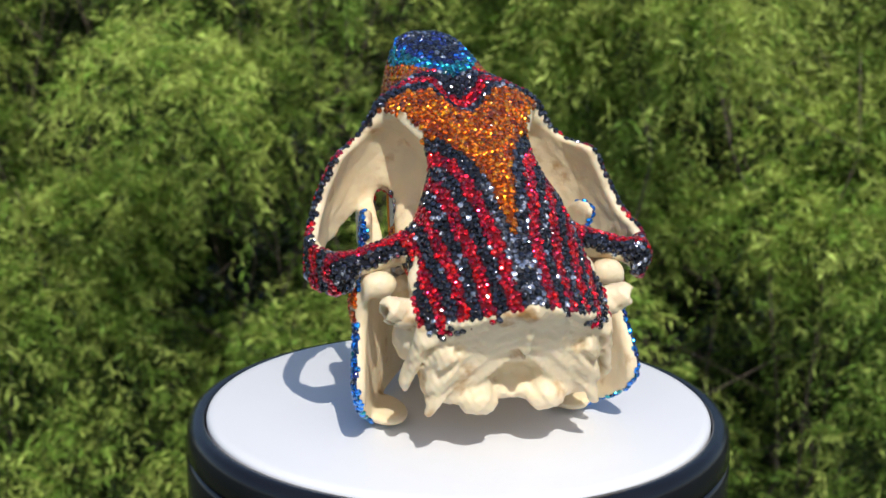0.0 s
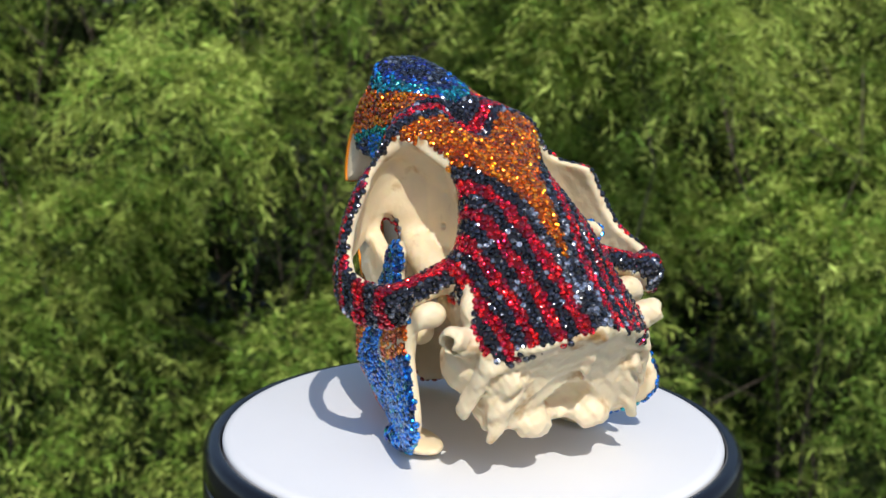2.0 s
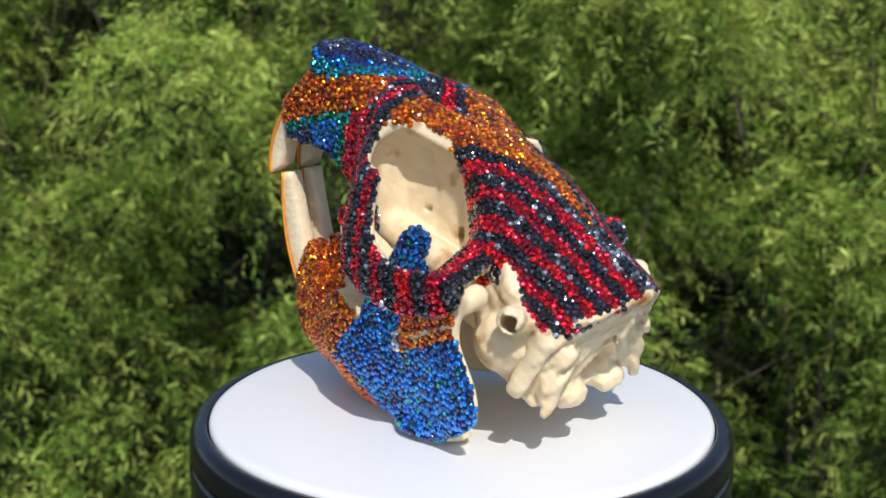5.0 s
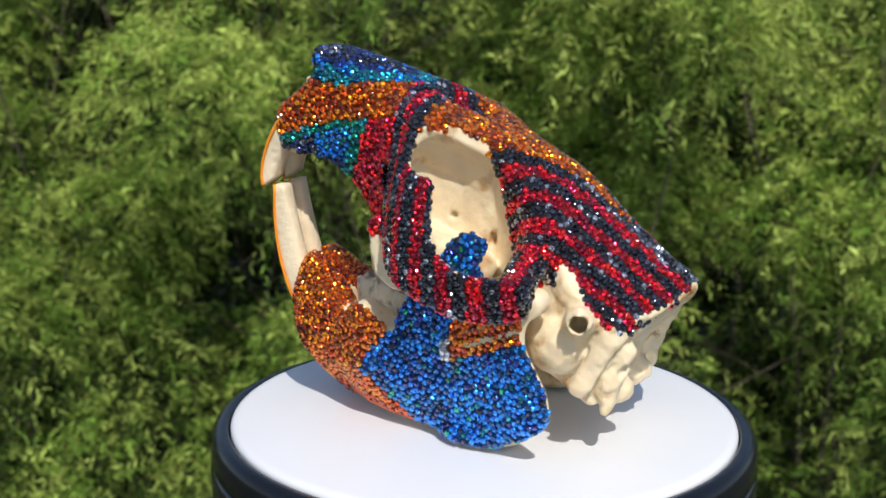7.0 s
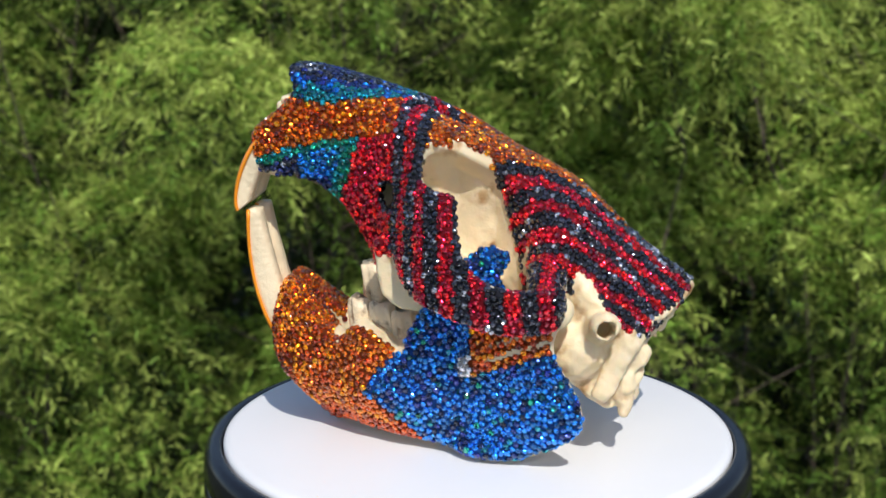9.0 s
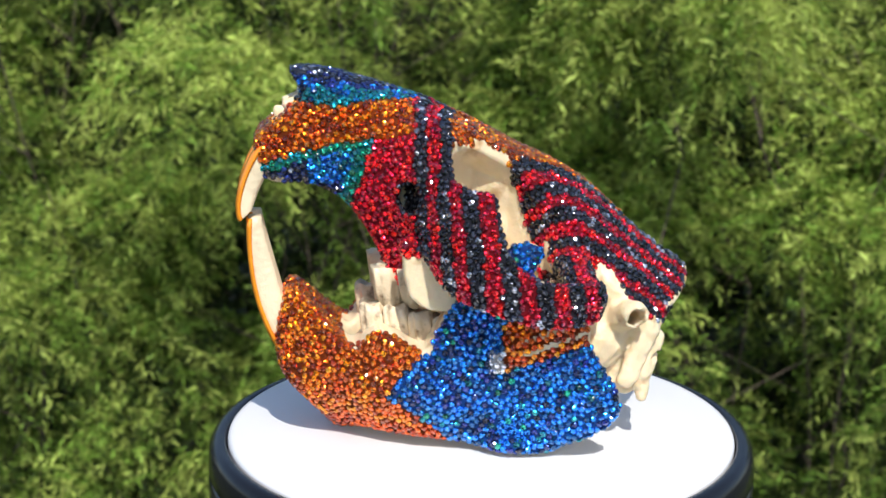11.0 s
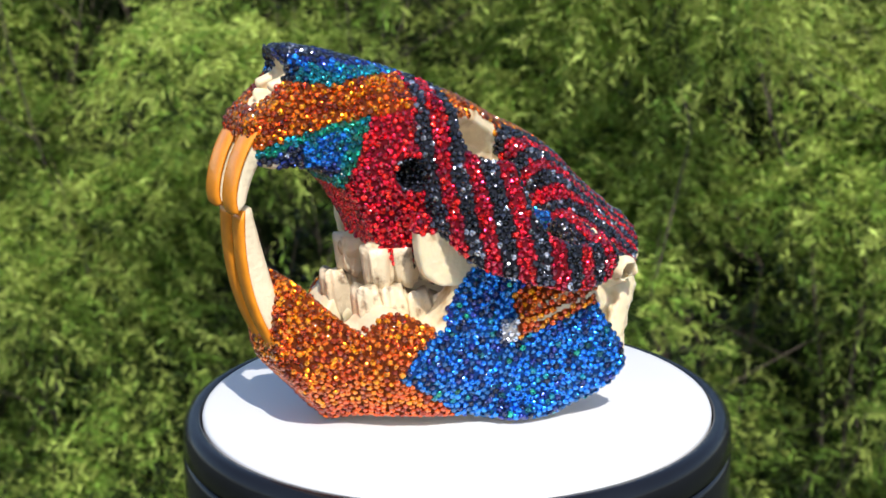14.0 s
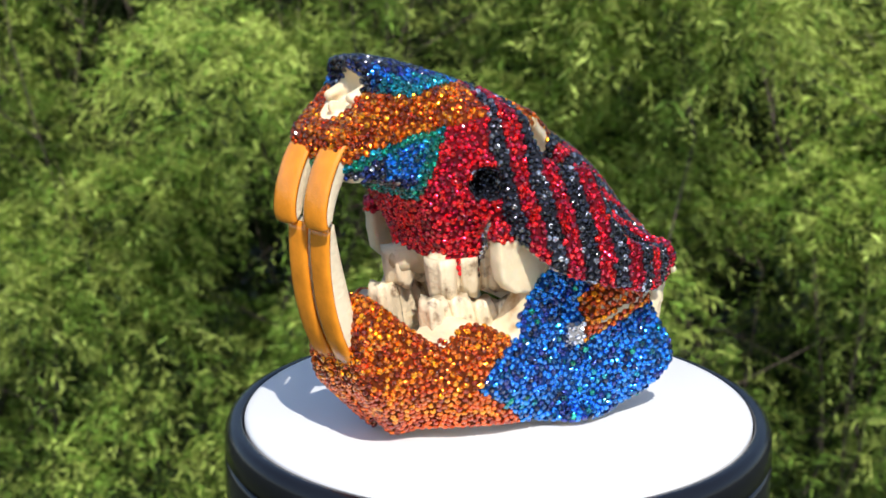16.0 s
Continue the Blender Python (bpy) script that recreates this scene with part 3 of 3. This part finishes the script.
def cranium_colour(p, n, rng):
    x, y, z = abs(p[0]), p[1], p[2]
    depth = top_line(y) - z
    front = np.interp(x, [0, 5, 12, 17], [17, 18, 20, 20])
    on_arch = x > arch_side(y, z) - 3.0 and y < 20.8 and z < 88 and not (z < 57 and y > 18)
    back = np.interp(x, [0, 4, 10, 20], [18.0, 14.5, 9.8, 9.8])
    upper = min(1.0, max(0.0, (z - 73) / 4))
    rim_y = float(np.interp(z, [70, 76, 82, 90], [12.2, 12.2, 11.6, 10.6]))
    corner = x > 13.5 and 4 < y < front and depth < 22 and z > 70
    # jet stones line the hole; their black also paints its depth as shade
    if ((x - 18) / 9.5) ** 2 + ((y - 21.8) / 3.7) ** 2 + ((z - 69.8) / 4.8) ** 2 < 1:
        return "black"
    if on_arch or corner or (y < -14 and x > 27):
        s = (1 - upper) * (along_arch(y) - 0.06 * max(0, 72 - z)) / 4.4 + upper * 3 * (20.5 - y) / (20.5 - rim_y)
        return "orange" if s >= 3.05 and z > 81 else stripe(min(max(s, 0), 2.99) if upper > 0.9 else max(s, 0))
    if y > front - 0.3:
        r = math.hypot(x / 12.8, (y - 45) / 29) if depth < 8 else 2
        if r < 0.66:
            return "navy" if rng.random() < 0.35 else "black"
        if r < 0.80:
            return "blue" if rng.random() < 0.35 else "navy"
        if r < 1.0:
            return "teal" if rng.random() < 0.75 else "blue"
        edge = np.interp(y, [31, 41, 50, 60], [85, 84, 81.5, 78.5])
        back = np.interp(z, [60, 67, 85], [37, 37, 31])
        if z > edge and y > 20.5 + max(0, 88 - z) * 2.2:
            row = (z - edge) % 7.0
            return "copper" if rng.random() < (0.75 if 3.6 < row < 6.0 else 0.15) else "orange"
        if y > back and z <= edge:
            if edge - z < 2.5 or y < back + 4:
                return "teal" if rng.random() < 0.6 else "emerald"
            return ("navy" if rng.random() < 0.6 else "black") if y > 49 or z < 73 else ("blue" if rng.random() < 0.7 else "teal")
        return "red"
    # bands across the brow, dipping at the middle
    s = front - y
    if s < back:
        f = s / back
        return "black" if f < 0.33 or f > 0.667 else "red"
    edge = float(np.interp(y, [-43, -35, -25.6, -18, -10, -6], [0, 2.3, 4.2, 6.8, 11.5, 15])) if y < -5.5 or depth > 7 else 40
    if x < edge and depth < 7.5:
        return "orange" if rng.random() < 0.85 else "copper"
    arc = math.hypot(x, max(depth, 0) * 1.0)
    lane = arc - edge
    name = stripe(lane / 3.5)
    if name == "black" and lane < 6 and y < -28 and rng.random() < 0.45:
        return "grey"
    return name


def jaw_keep(c, n):
    x, y, z = np.abs(c[:, 0]), c[:, 1], c[:, 2]
    out = n[:, 0] * np.sign(c[:, 0])
    top = np.interp(y, [-40, 9, 14, 17, 19, 22, 26, 31, 34, 37, 40, 44, 52, 55, 60], [70, 70, 40, 29, 28, 31, 34.5, 35.5, 32.5, 28, 31, 35.5, 43, 44, 36])
    bare = (y < -23.2) & (z > 33)
    neck = (y < -13) & (z > 43)
    roots = (y > 58.6) & (z > 29)
    lift = z - (24 - 0.41 * y)
    gaps = (y < -6) & (y > -24) & (((lift > 2.6) & (lift < 4.2)) | ((lift > 6.2) & (lift < 7.4)))
    return ((x > jaw_outer(y, z) - np.where(y > 40, 30.0, np.where(y > 33, 5.0, 1.8))) & ((out > 0.25) | ((n[:, 1] > 0.1) & (y > 38)) | ((n[:, 2] < 0) & (out > -0.1)) | ((n[:, 2] > 0.2) & (y > 36)))) & (z < top) & ~bare & ~neck & ~roots & ~gaps & (n[:, 2] > -0.9)


def jaw_colour(p, n, rng):
    y, z = p[1], p[2]
    edge = np.interp(z, [2, 8, 16.5, 29.5, 33], [11, 17, 29.5, 19, 19])
    if y > edge:
        if z < 7:
            return "copper"
        return "orange" if rng.random() < 0.72 else "copper"
    if z < 42 and -26 < y < 1.5:
        low = 24 - 0.41 * y
        high = np.interp(y, [-25, -8, 1], [44, 42, 35])
        if low < z < high:
            return "clear" if y > -1.8 and z < 30.5 else "blue" if y > -1.8 else ("orange" if rng.random() < 0.55 else "copper")
    k = rng.random()
    return "emerald" if k < 0.02 else "teal" if k < 0.07 else "navy" if k < 0.30 else "blue"


def gap_slots(V, Q, keep, colour):
    """Material slots of the bone: tinted gap shade painted under the crystals, bare bone elsewhere."""
    P = V[Q]
    c = P.mean(1)
    n = np.cross(P[:, 2] - P[:, 0], P[:, 3] - P[:, 1])
    n /= np.linalg.norm(n, axis=1)[:, None] + 1e-12
    slots = np.zeros(len(Q), int)
    rng = np.random.default_rng(2)
    order = list(GAP_TINTS)
    for i in np.flatnonzero(keep(c, n)):
        slots[i] = 1 + order.index(colour(c[i], n[i], rng))
    return slots


skull = tagged(new("animal_skull"), "beaver skull covered in red, black, orange and blue rhinestones", "skull")

lo = (-53.0, -64.0, 8.0)
GX, GY, GZ = lattice(lo, (53, 68, 106), 0.65)
CV, CQ = skin(cranium_field(GX, GY, GZ), lo, 0.65)
cranium = raw("cranium", metres(CV), CQ, [BONE, *GAP_TINTS.values()], skull, "ivory bone of the upper skull", True, gap_slots(CV, CQ, cranium_keep, cranium_colour))
cp, cn = spread(CV, CQ, cranium_keep, seed=3)
rng = np.random.default_rng(5)
cc = [cranium_colour(p, n, rng) for p, n in zip(cp, cn)]
near = np.flatnonzero((cp[:, 0] < -18) & (cp[:, 1] > -28) & (cp[:, 1] < 21) & (cp[:, 2] < 76))[:300]
crystals(cranium, cp, cn, cc, near, 7, "red, black, orange and blue faceted crystals")

lo = (0.0, -37.0, -2.0)
GX, GY, GZ = lattice(lo, (46, 63, 64), 0.7)
JV, JQ = skin(jaw_field(GX, GY, GZ), lo, 0.7)
jp, jn = spread(JV, JQ, jaw_keep, seed=4)
rng = np.random.default_rng(6)
jc = [jaw_colour(p, n, rng) for p, n in zip(jp, jn)]
jaw_slots = gap_slots(JV, JQ, jaw_keep, jaw_colour)
for s in (-1, 1):
    jaw = raw("mandible", metres(JV * [s, 1, 1]), JQ if s > 0 else JQ[:, ::-1], [BONE, *GAP_TINTS.values()], skull, "ivory lower jaw bone", True, jaw_slots)
    near = np.flatnonzero((jp[:, 1] > -14) & (jp[:, 1] < 30) & (jp[:, 2] < 26))[:300] if s < 0 else np.array([], int)
    crystals(jaw, jp * [s, 1, 1], jn * [s, 1, 1], jc, near, 8, "blue and orange faceted crystals")


# ---- teeth ----
def tooth_bow(front, back, x0, x1, enamel_depth):
    """A curved front tooth between two lines in the side view; returns body and enamel."""
    n = 26
    tf = np.linspace(0, 1, len(front))
    tb = np.linspace(0, 1, len(back))
    t = np.linspace(0, 1, n)

    def smooth_line(tt, pts):
        pts = np.array(pts, float)
        deg = min(3, len(pts) - 1)
        return np.stack([np.polyval(np.polyfit(tt, pts[:, k], deg), t) for k in (0, 1)], 1)

    f, b = smooth_line(tf, front), smooth_line(tb, back)
    xm, hw = (x0 + x1) / 2, (x1 - x0) / 2
    body, coat = [], []
    m = 14
    for i in range(n):
        d = b[i] - f[i]
        ring = []
        for k in range(m):
            a = 2 * math.pi * k / m
            u = 0.5 - 0.5 * math.copysign(abs(math.cos(a)) ** 0.6, math.cos(a))
            v = math.copysign(abs(math.sin(a)) ** 0.55, math.sin(a)) * (1 - 0.25 * u)
            ring.append((xm + hw * 0.97 * v, *(f[i] + d * (0.03 + 0.97 * u))))
        body.append(ring)
        e = []
        for v in np.linspace(-1, 1, 9):
            bulge = 1 - abs(v) ** 4
            q = f[i] + d / np.linalg.norm(d) * ((1 - bulge) * enamel_depth)
            e.append((xm + hw * v * 1.01, *(q - d / np.linalg.norm(d) * 0.25)))
        for v in np.linspace(1, -1, 9):
            bulge = 1 - abs(v) ** 4
            q = f[i] + d / np.linalg.norm(d) * ((1 - bulge) * enamel_depth + 0.55)
            e.append((xm + hw * v * 0.96, *q))
        coat.append(e)
    return body, coat


def tube(rings):
    n, m = len(rings), len(rings[0])
    V = [p for r in rings for p in r]
    Fa = [(i * m + k, i * m + (k + 1) % m, (i + 1) * m + (k + 1) % m, (i + 1) * m + k) for i in range(n - 1) for k in range(m)]
    return V, Fa + [tuple(range(m))[::-1], tuple((n - 1) * m + k for k in range(m))]


LOW_FRONT = [(54.5, 20), (58.3, 26), (61.2, 32), (63.8, 40), (65.4, 51), (65.4, 62.5)]
LOW_BACK = [(50, 20), (52, 27), (54.3, 34), (56.3, 41), (58.3, 49), (60, 56), (61.6, 62.8)]
UP_FRONT = [(57, 87), (61.6, 83.2), (65.3, 77.4), (67.6, 71), (68.1, 66), (67.6, 62.2)]
UP_BACK = [(53, 80), (56.3, 78.5), (59.1, 75.5), (61.3, 71.8), (62.8, 68.2), (63.7, 65.6)]
for s in (-1, 1):
    for name, f, b, a0, a1 in (("lower_incisor", LOW_FRONT, LOW_BACK, 0.8, 8.3), ("upper_incisor", UP_FRONT, UP_BACK, 1.8, 10.8)):
        body, coat = tooth_bow(f, b, s * a1 if s < 0 else s * a0, s * a0 if s < 0 else s * a1, 0.9)
        V, Fa = tube(body)
        tooth = raw(name, metres(V), Fa, TOOTH, skull, "long curved cream front tooth")
        V, Fa = tube(coat)
        raw("enamel", metres(V), Fa, ENAMEL, tooth, "glossy orange front enamel")


def molar(x, y, z, w, l, h, lean):
    """A ridged grinding tooth."""
    bm = bmesh.new()
    n, rows = 28, 6
    rings = []
    for r in range(rows):
        t = r / (rows - 1)
        ring = []
        for k in range(n):
            a = 2 * math.pi * k / n
            fold = 1 + 0.12 * math.cos(7 * a + y) - (0.16 if r == rows - 1 else 0.03 if r == rows - 2 else 0) - 0.06 * t
            cx = math.copysign(abs(math.cos(a)) ** 0.6, math.cos(a)) * w / 2 * fold
            cy = math.copysign(abs(math.sin(a)) ** 0.6, math.sin(a)) * l / 2 * fold
            top = 0.9 * math.cos(3 * a + y) if r >= rows - 2 else 0
            ring.append(bm.verts.new(metres((x + cx, y + cy + lean * t * h, z + t * h + (top if h > 0 else -top)))))
        rings.append(ring)
    for a, b in zip(rings, rings[1:]):
        for k in range(n):
            bm.faces.new((a[k], b[k], b[(k + 1) % n], a[(k + 1) % n]))
    bm.faces.new(rings[0])
    bm.faces.new(rings[-1][::-1])
    bmesh.ops.recalc_face_normals(bm, faces=bm.faces)
    return bm


for s in (-1, 1):
    for k in range(4):
        part("lower_molar", molar(s * (10.5 + 2.0 * k), 30 - 6.4 * k, 25, 7.8, 7.3, 14.0 - 1.0 * k + (0.8 if k == 1 else 0), 0.16), MOLAR, skull, "stained ridged cheek tooth")
        part("upper_molar", molar(s * (9.0 + 1.6 * k), 28 - 6.4 * k, 49, 8.2, 7.3, -11.0 + 0.5 * k, 0.10), MOLAR, skull, "stained ridged cheek tooth")


# ---- shrubs ----
def leaf_cloud(centres, reach, count, seed, tips, big, shaded, tall):
    """Many narrow leaves on short twigs round the given clump centres."""
    rng = np.random.default_rng(seed)
    n_tw = count
    which = rng.integers(0, len(centres), n_tw)
    d = rng.normal(0, 1, (n_tw, 3))
    d[:, 1] -= 0.55
    d[:, 2] += 0.8
    d /= np.linalg.norm(d, axis=1)[:, None]
    base = centres[which] + d * (reach[which] * rng.uniform(0.25, 1.0, n_tw) ** 0.45)[:, None] * [1.0, 0.8, 0.9]
    grow = d * 0.6 + rng.normal(0, 0.55, (n_tw, 3)) + [0, 0, -0.1]
    grow /= np.linalg.norm(grow, axis=1)[:, None]
    L = 18
    k = np.arange(L)[None, :, None] / L
    length = rng.uniform(0.05, 0.14, n_tw)[:, None, None]
    node = base[:, None] + grow[:, None] * length * k + np.array([0, 0, -1.0]) * (k ** 2) * length * 0.40
    side = np.cross(grow, np.array([0.0, -0.5, 1.0]) + rng.normal(0, 0.5, (n_tw, 3)))
    side /= np.linalg.norm(side, axis=1)[:, None]
    flip = np.where(np.arange(L) % 2 == 0, 1.0, -1.0)[None, :, None]
    way = grow[:, None] * 0.6 + side[:, None] * flip * 0.8 + rng.normal(0, 0.35, (n_tw, L, 3)) + [0, 0, -0.25]
    way /= np.linalg.norm(way, axis=2)[:, :, None]
    size = big * rng.uniform(0.016, 0.040, (n_tw, L, 1)) * (1 - 0.35 * k)
    face = np.cross(grow, side)[:, None] + rng.normal(0, 0.5, (n_tw, L, 3)) + [0.1, -0.5, 0.7]
    across = np.cross(way, face)
    across /= np.linalg.norm(across, axis=2)[:, :, None]
    wd = size * rng.uniform(0.055, 0.10, (n_tw, L, 1))
    a = node
    m = node + way * size * 0.45
    e = node + way * size + np.array([0, 0, -0.1]) * size
    V = np.stack([a, m + across * wd, e, m - across * wd], 2).reshape(-1, 3)
    nl = n_tw * L
    Fa = np.arange(nl * 4).reshape(nl, 4)
    # paler tips outside and high, dark leaves within and low: painted light and shade
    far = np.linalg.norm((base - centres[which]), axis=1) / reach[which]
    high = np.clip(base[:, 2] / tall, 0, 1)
    kind = np.where(rng.random(n_tw) < tips * np.clip(far * 1.5 - 0.4, 0, 1) * (0.25 + 0.9 * high), 1, np.where((far < 0.62) | (rng.random(n_tw) < shaded + 0.35 * (1 - high)), 2, 0))
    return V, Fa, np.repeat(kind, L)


def limb(bm, pts, r0, r1, n=6):
    rings = []
    for i, p in enumerate(pts):
        t = i / (len(pts) - 1)
        r = r0 + (r1 - r0) * t
        rings.append([bm.verts.new(Vector(p) + Vector((r * math.cos(2 * math.pi * k / n), r * math.sin(2 * math.pi * k / n), 0))) for k in range(n)])
    for a, b in zip(rings, rings[1:]):
        for k in range(n):
            bm.faces.new((a[k], a[(k + 1) % n], b[(k + 1) % n], b[k]))
    bm.faces.new(rings[-1])


# dark hollows between the branches: across, height, radius
HOLLOWS = [(-0.22, -0.52, 0.08), (-0.48, -0.81, 0.06), (0.70, -0.37, 0.03), (0.80, -0.98, 0.07), (-0.78, -0.04, 0.06), (-0.88, -1.03, 0.04), (0.62, -0.885, 0.04), (-0.85, -0.43, 0.04)]


def shrub(x, y, height, spread_x, clumps, twigs, big, seed, tips, shaded, label):
    rng = random.Random(seed)
    root = tagged(new("shrub"), label, "shrub", "shrubs of the hedge")
    root.location = (x, y, GROUND)
    c, r = [], []
    for i in range(clumps):
        z = height * (0.06 + 0.94 * ((i + rng.random()) / clumps))
        q = (rng.uniform(-spread_x, spread_x), rng.gauss(0, 0.26) + 0.12 * z / height, z)
        reach = rng.uniform(0.10, 0.24)
        # gaps between the boughs of the front shrubs
        if y < 3.6 and noise.noise(((q[0] + x) * 2.3 + 7.0, q[1] * 2.0, q[2] * 2.3)) < -0.5:
            continue
        if y < 3.6 and any(math.hypot(q[0] + x - gx, q[2] + GROUND - gz) < gr + 0.45 * reach for gx, gz, gr in HOLLOWS):
            continue
        c.append(q)
        r.append(reach)
    for i in range(6):
        ang = rng.uniform(0, 2 * math.pi)
        q = [Vector((0.15 * math.cos(ang), 0.12 + 0.08 * math.sin(ang), -0.05))]
        for k in range(1, 9):
            q.append(q[-1] + Vector((rng.gauss(0, 0.06) + math.cos(ang) * spread_x * 0.07, rng.gauss(0, 0.05), height / 9)))
        bm = bmesh.new()
        limb(bm, q, rng.uniform(0.003, 0.0055), 0.0012)
        for e in c[i::6]:
            a = min(q, key=lambda v: abs(v.z - e[2] + 0.2))
            b = Vector(e)
            limb(bm, [a, a.lerp(b, 0.5) + Vector((0, 0, 0.04)), b], 0.0026, 0.001, 5)
        part("stem", bm, BARK, root, "thin grey-brown branching stem")
    V, Fa, kind = leaf_cloud(np.array(c), np.array(r), twigs, seed, tips, big, shaded, height)
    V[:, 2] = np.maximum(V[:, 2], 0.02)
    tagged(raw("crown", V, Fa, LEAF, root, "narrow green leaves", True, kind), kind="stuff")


rnd = random.Random(11)
k = 0
# the further back the row, the more leaves take the shade colour
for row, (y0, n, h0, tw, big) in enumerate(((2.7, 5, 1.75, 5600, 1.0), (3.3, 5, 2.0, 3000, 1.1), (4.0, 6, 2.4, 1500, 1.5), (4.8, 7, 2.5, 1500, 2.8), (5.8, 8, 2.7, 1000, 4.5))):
    for i in range(n):
        k += 1
        x0 = (i - (n - 1) / 2) * (0.62 + 0.16 * row) + rnd.uniform(-0.12, 0.12)
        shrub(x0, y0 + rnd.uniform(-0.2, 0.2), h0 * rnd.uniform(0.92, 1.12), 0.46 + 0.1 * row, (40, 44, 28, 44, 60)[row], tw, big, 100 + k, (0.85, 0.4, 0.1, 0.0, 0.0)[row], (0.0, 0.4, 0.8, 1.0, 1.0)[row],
              "leafy green shrub with narrow drooping leaves in sunlight" if row == 0 else "taller leafy green shrub behind the front row, leaves darkened as shade")


# ---- movement ----
def motions():
    walk(skull, [(t, pose(0, 0, 0, 0, 0, a)) for t, a in TURN_ROWS])
    walk(platter, [(t, pose(0, 0, 0, 0, 0, a)) for t, a in TURN_ROWS])


motions()
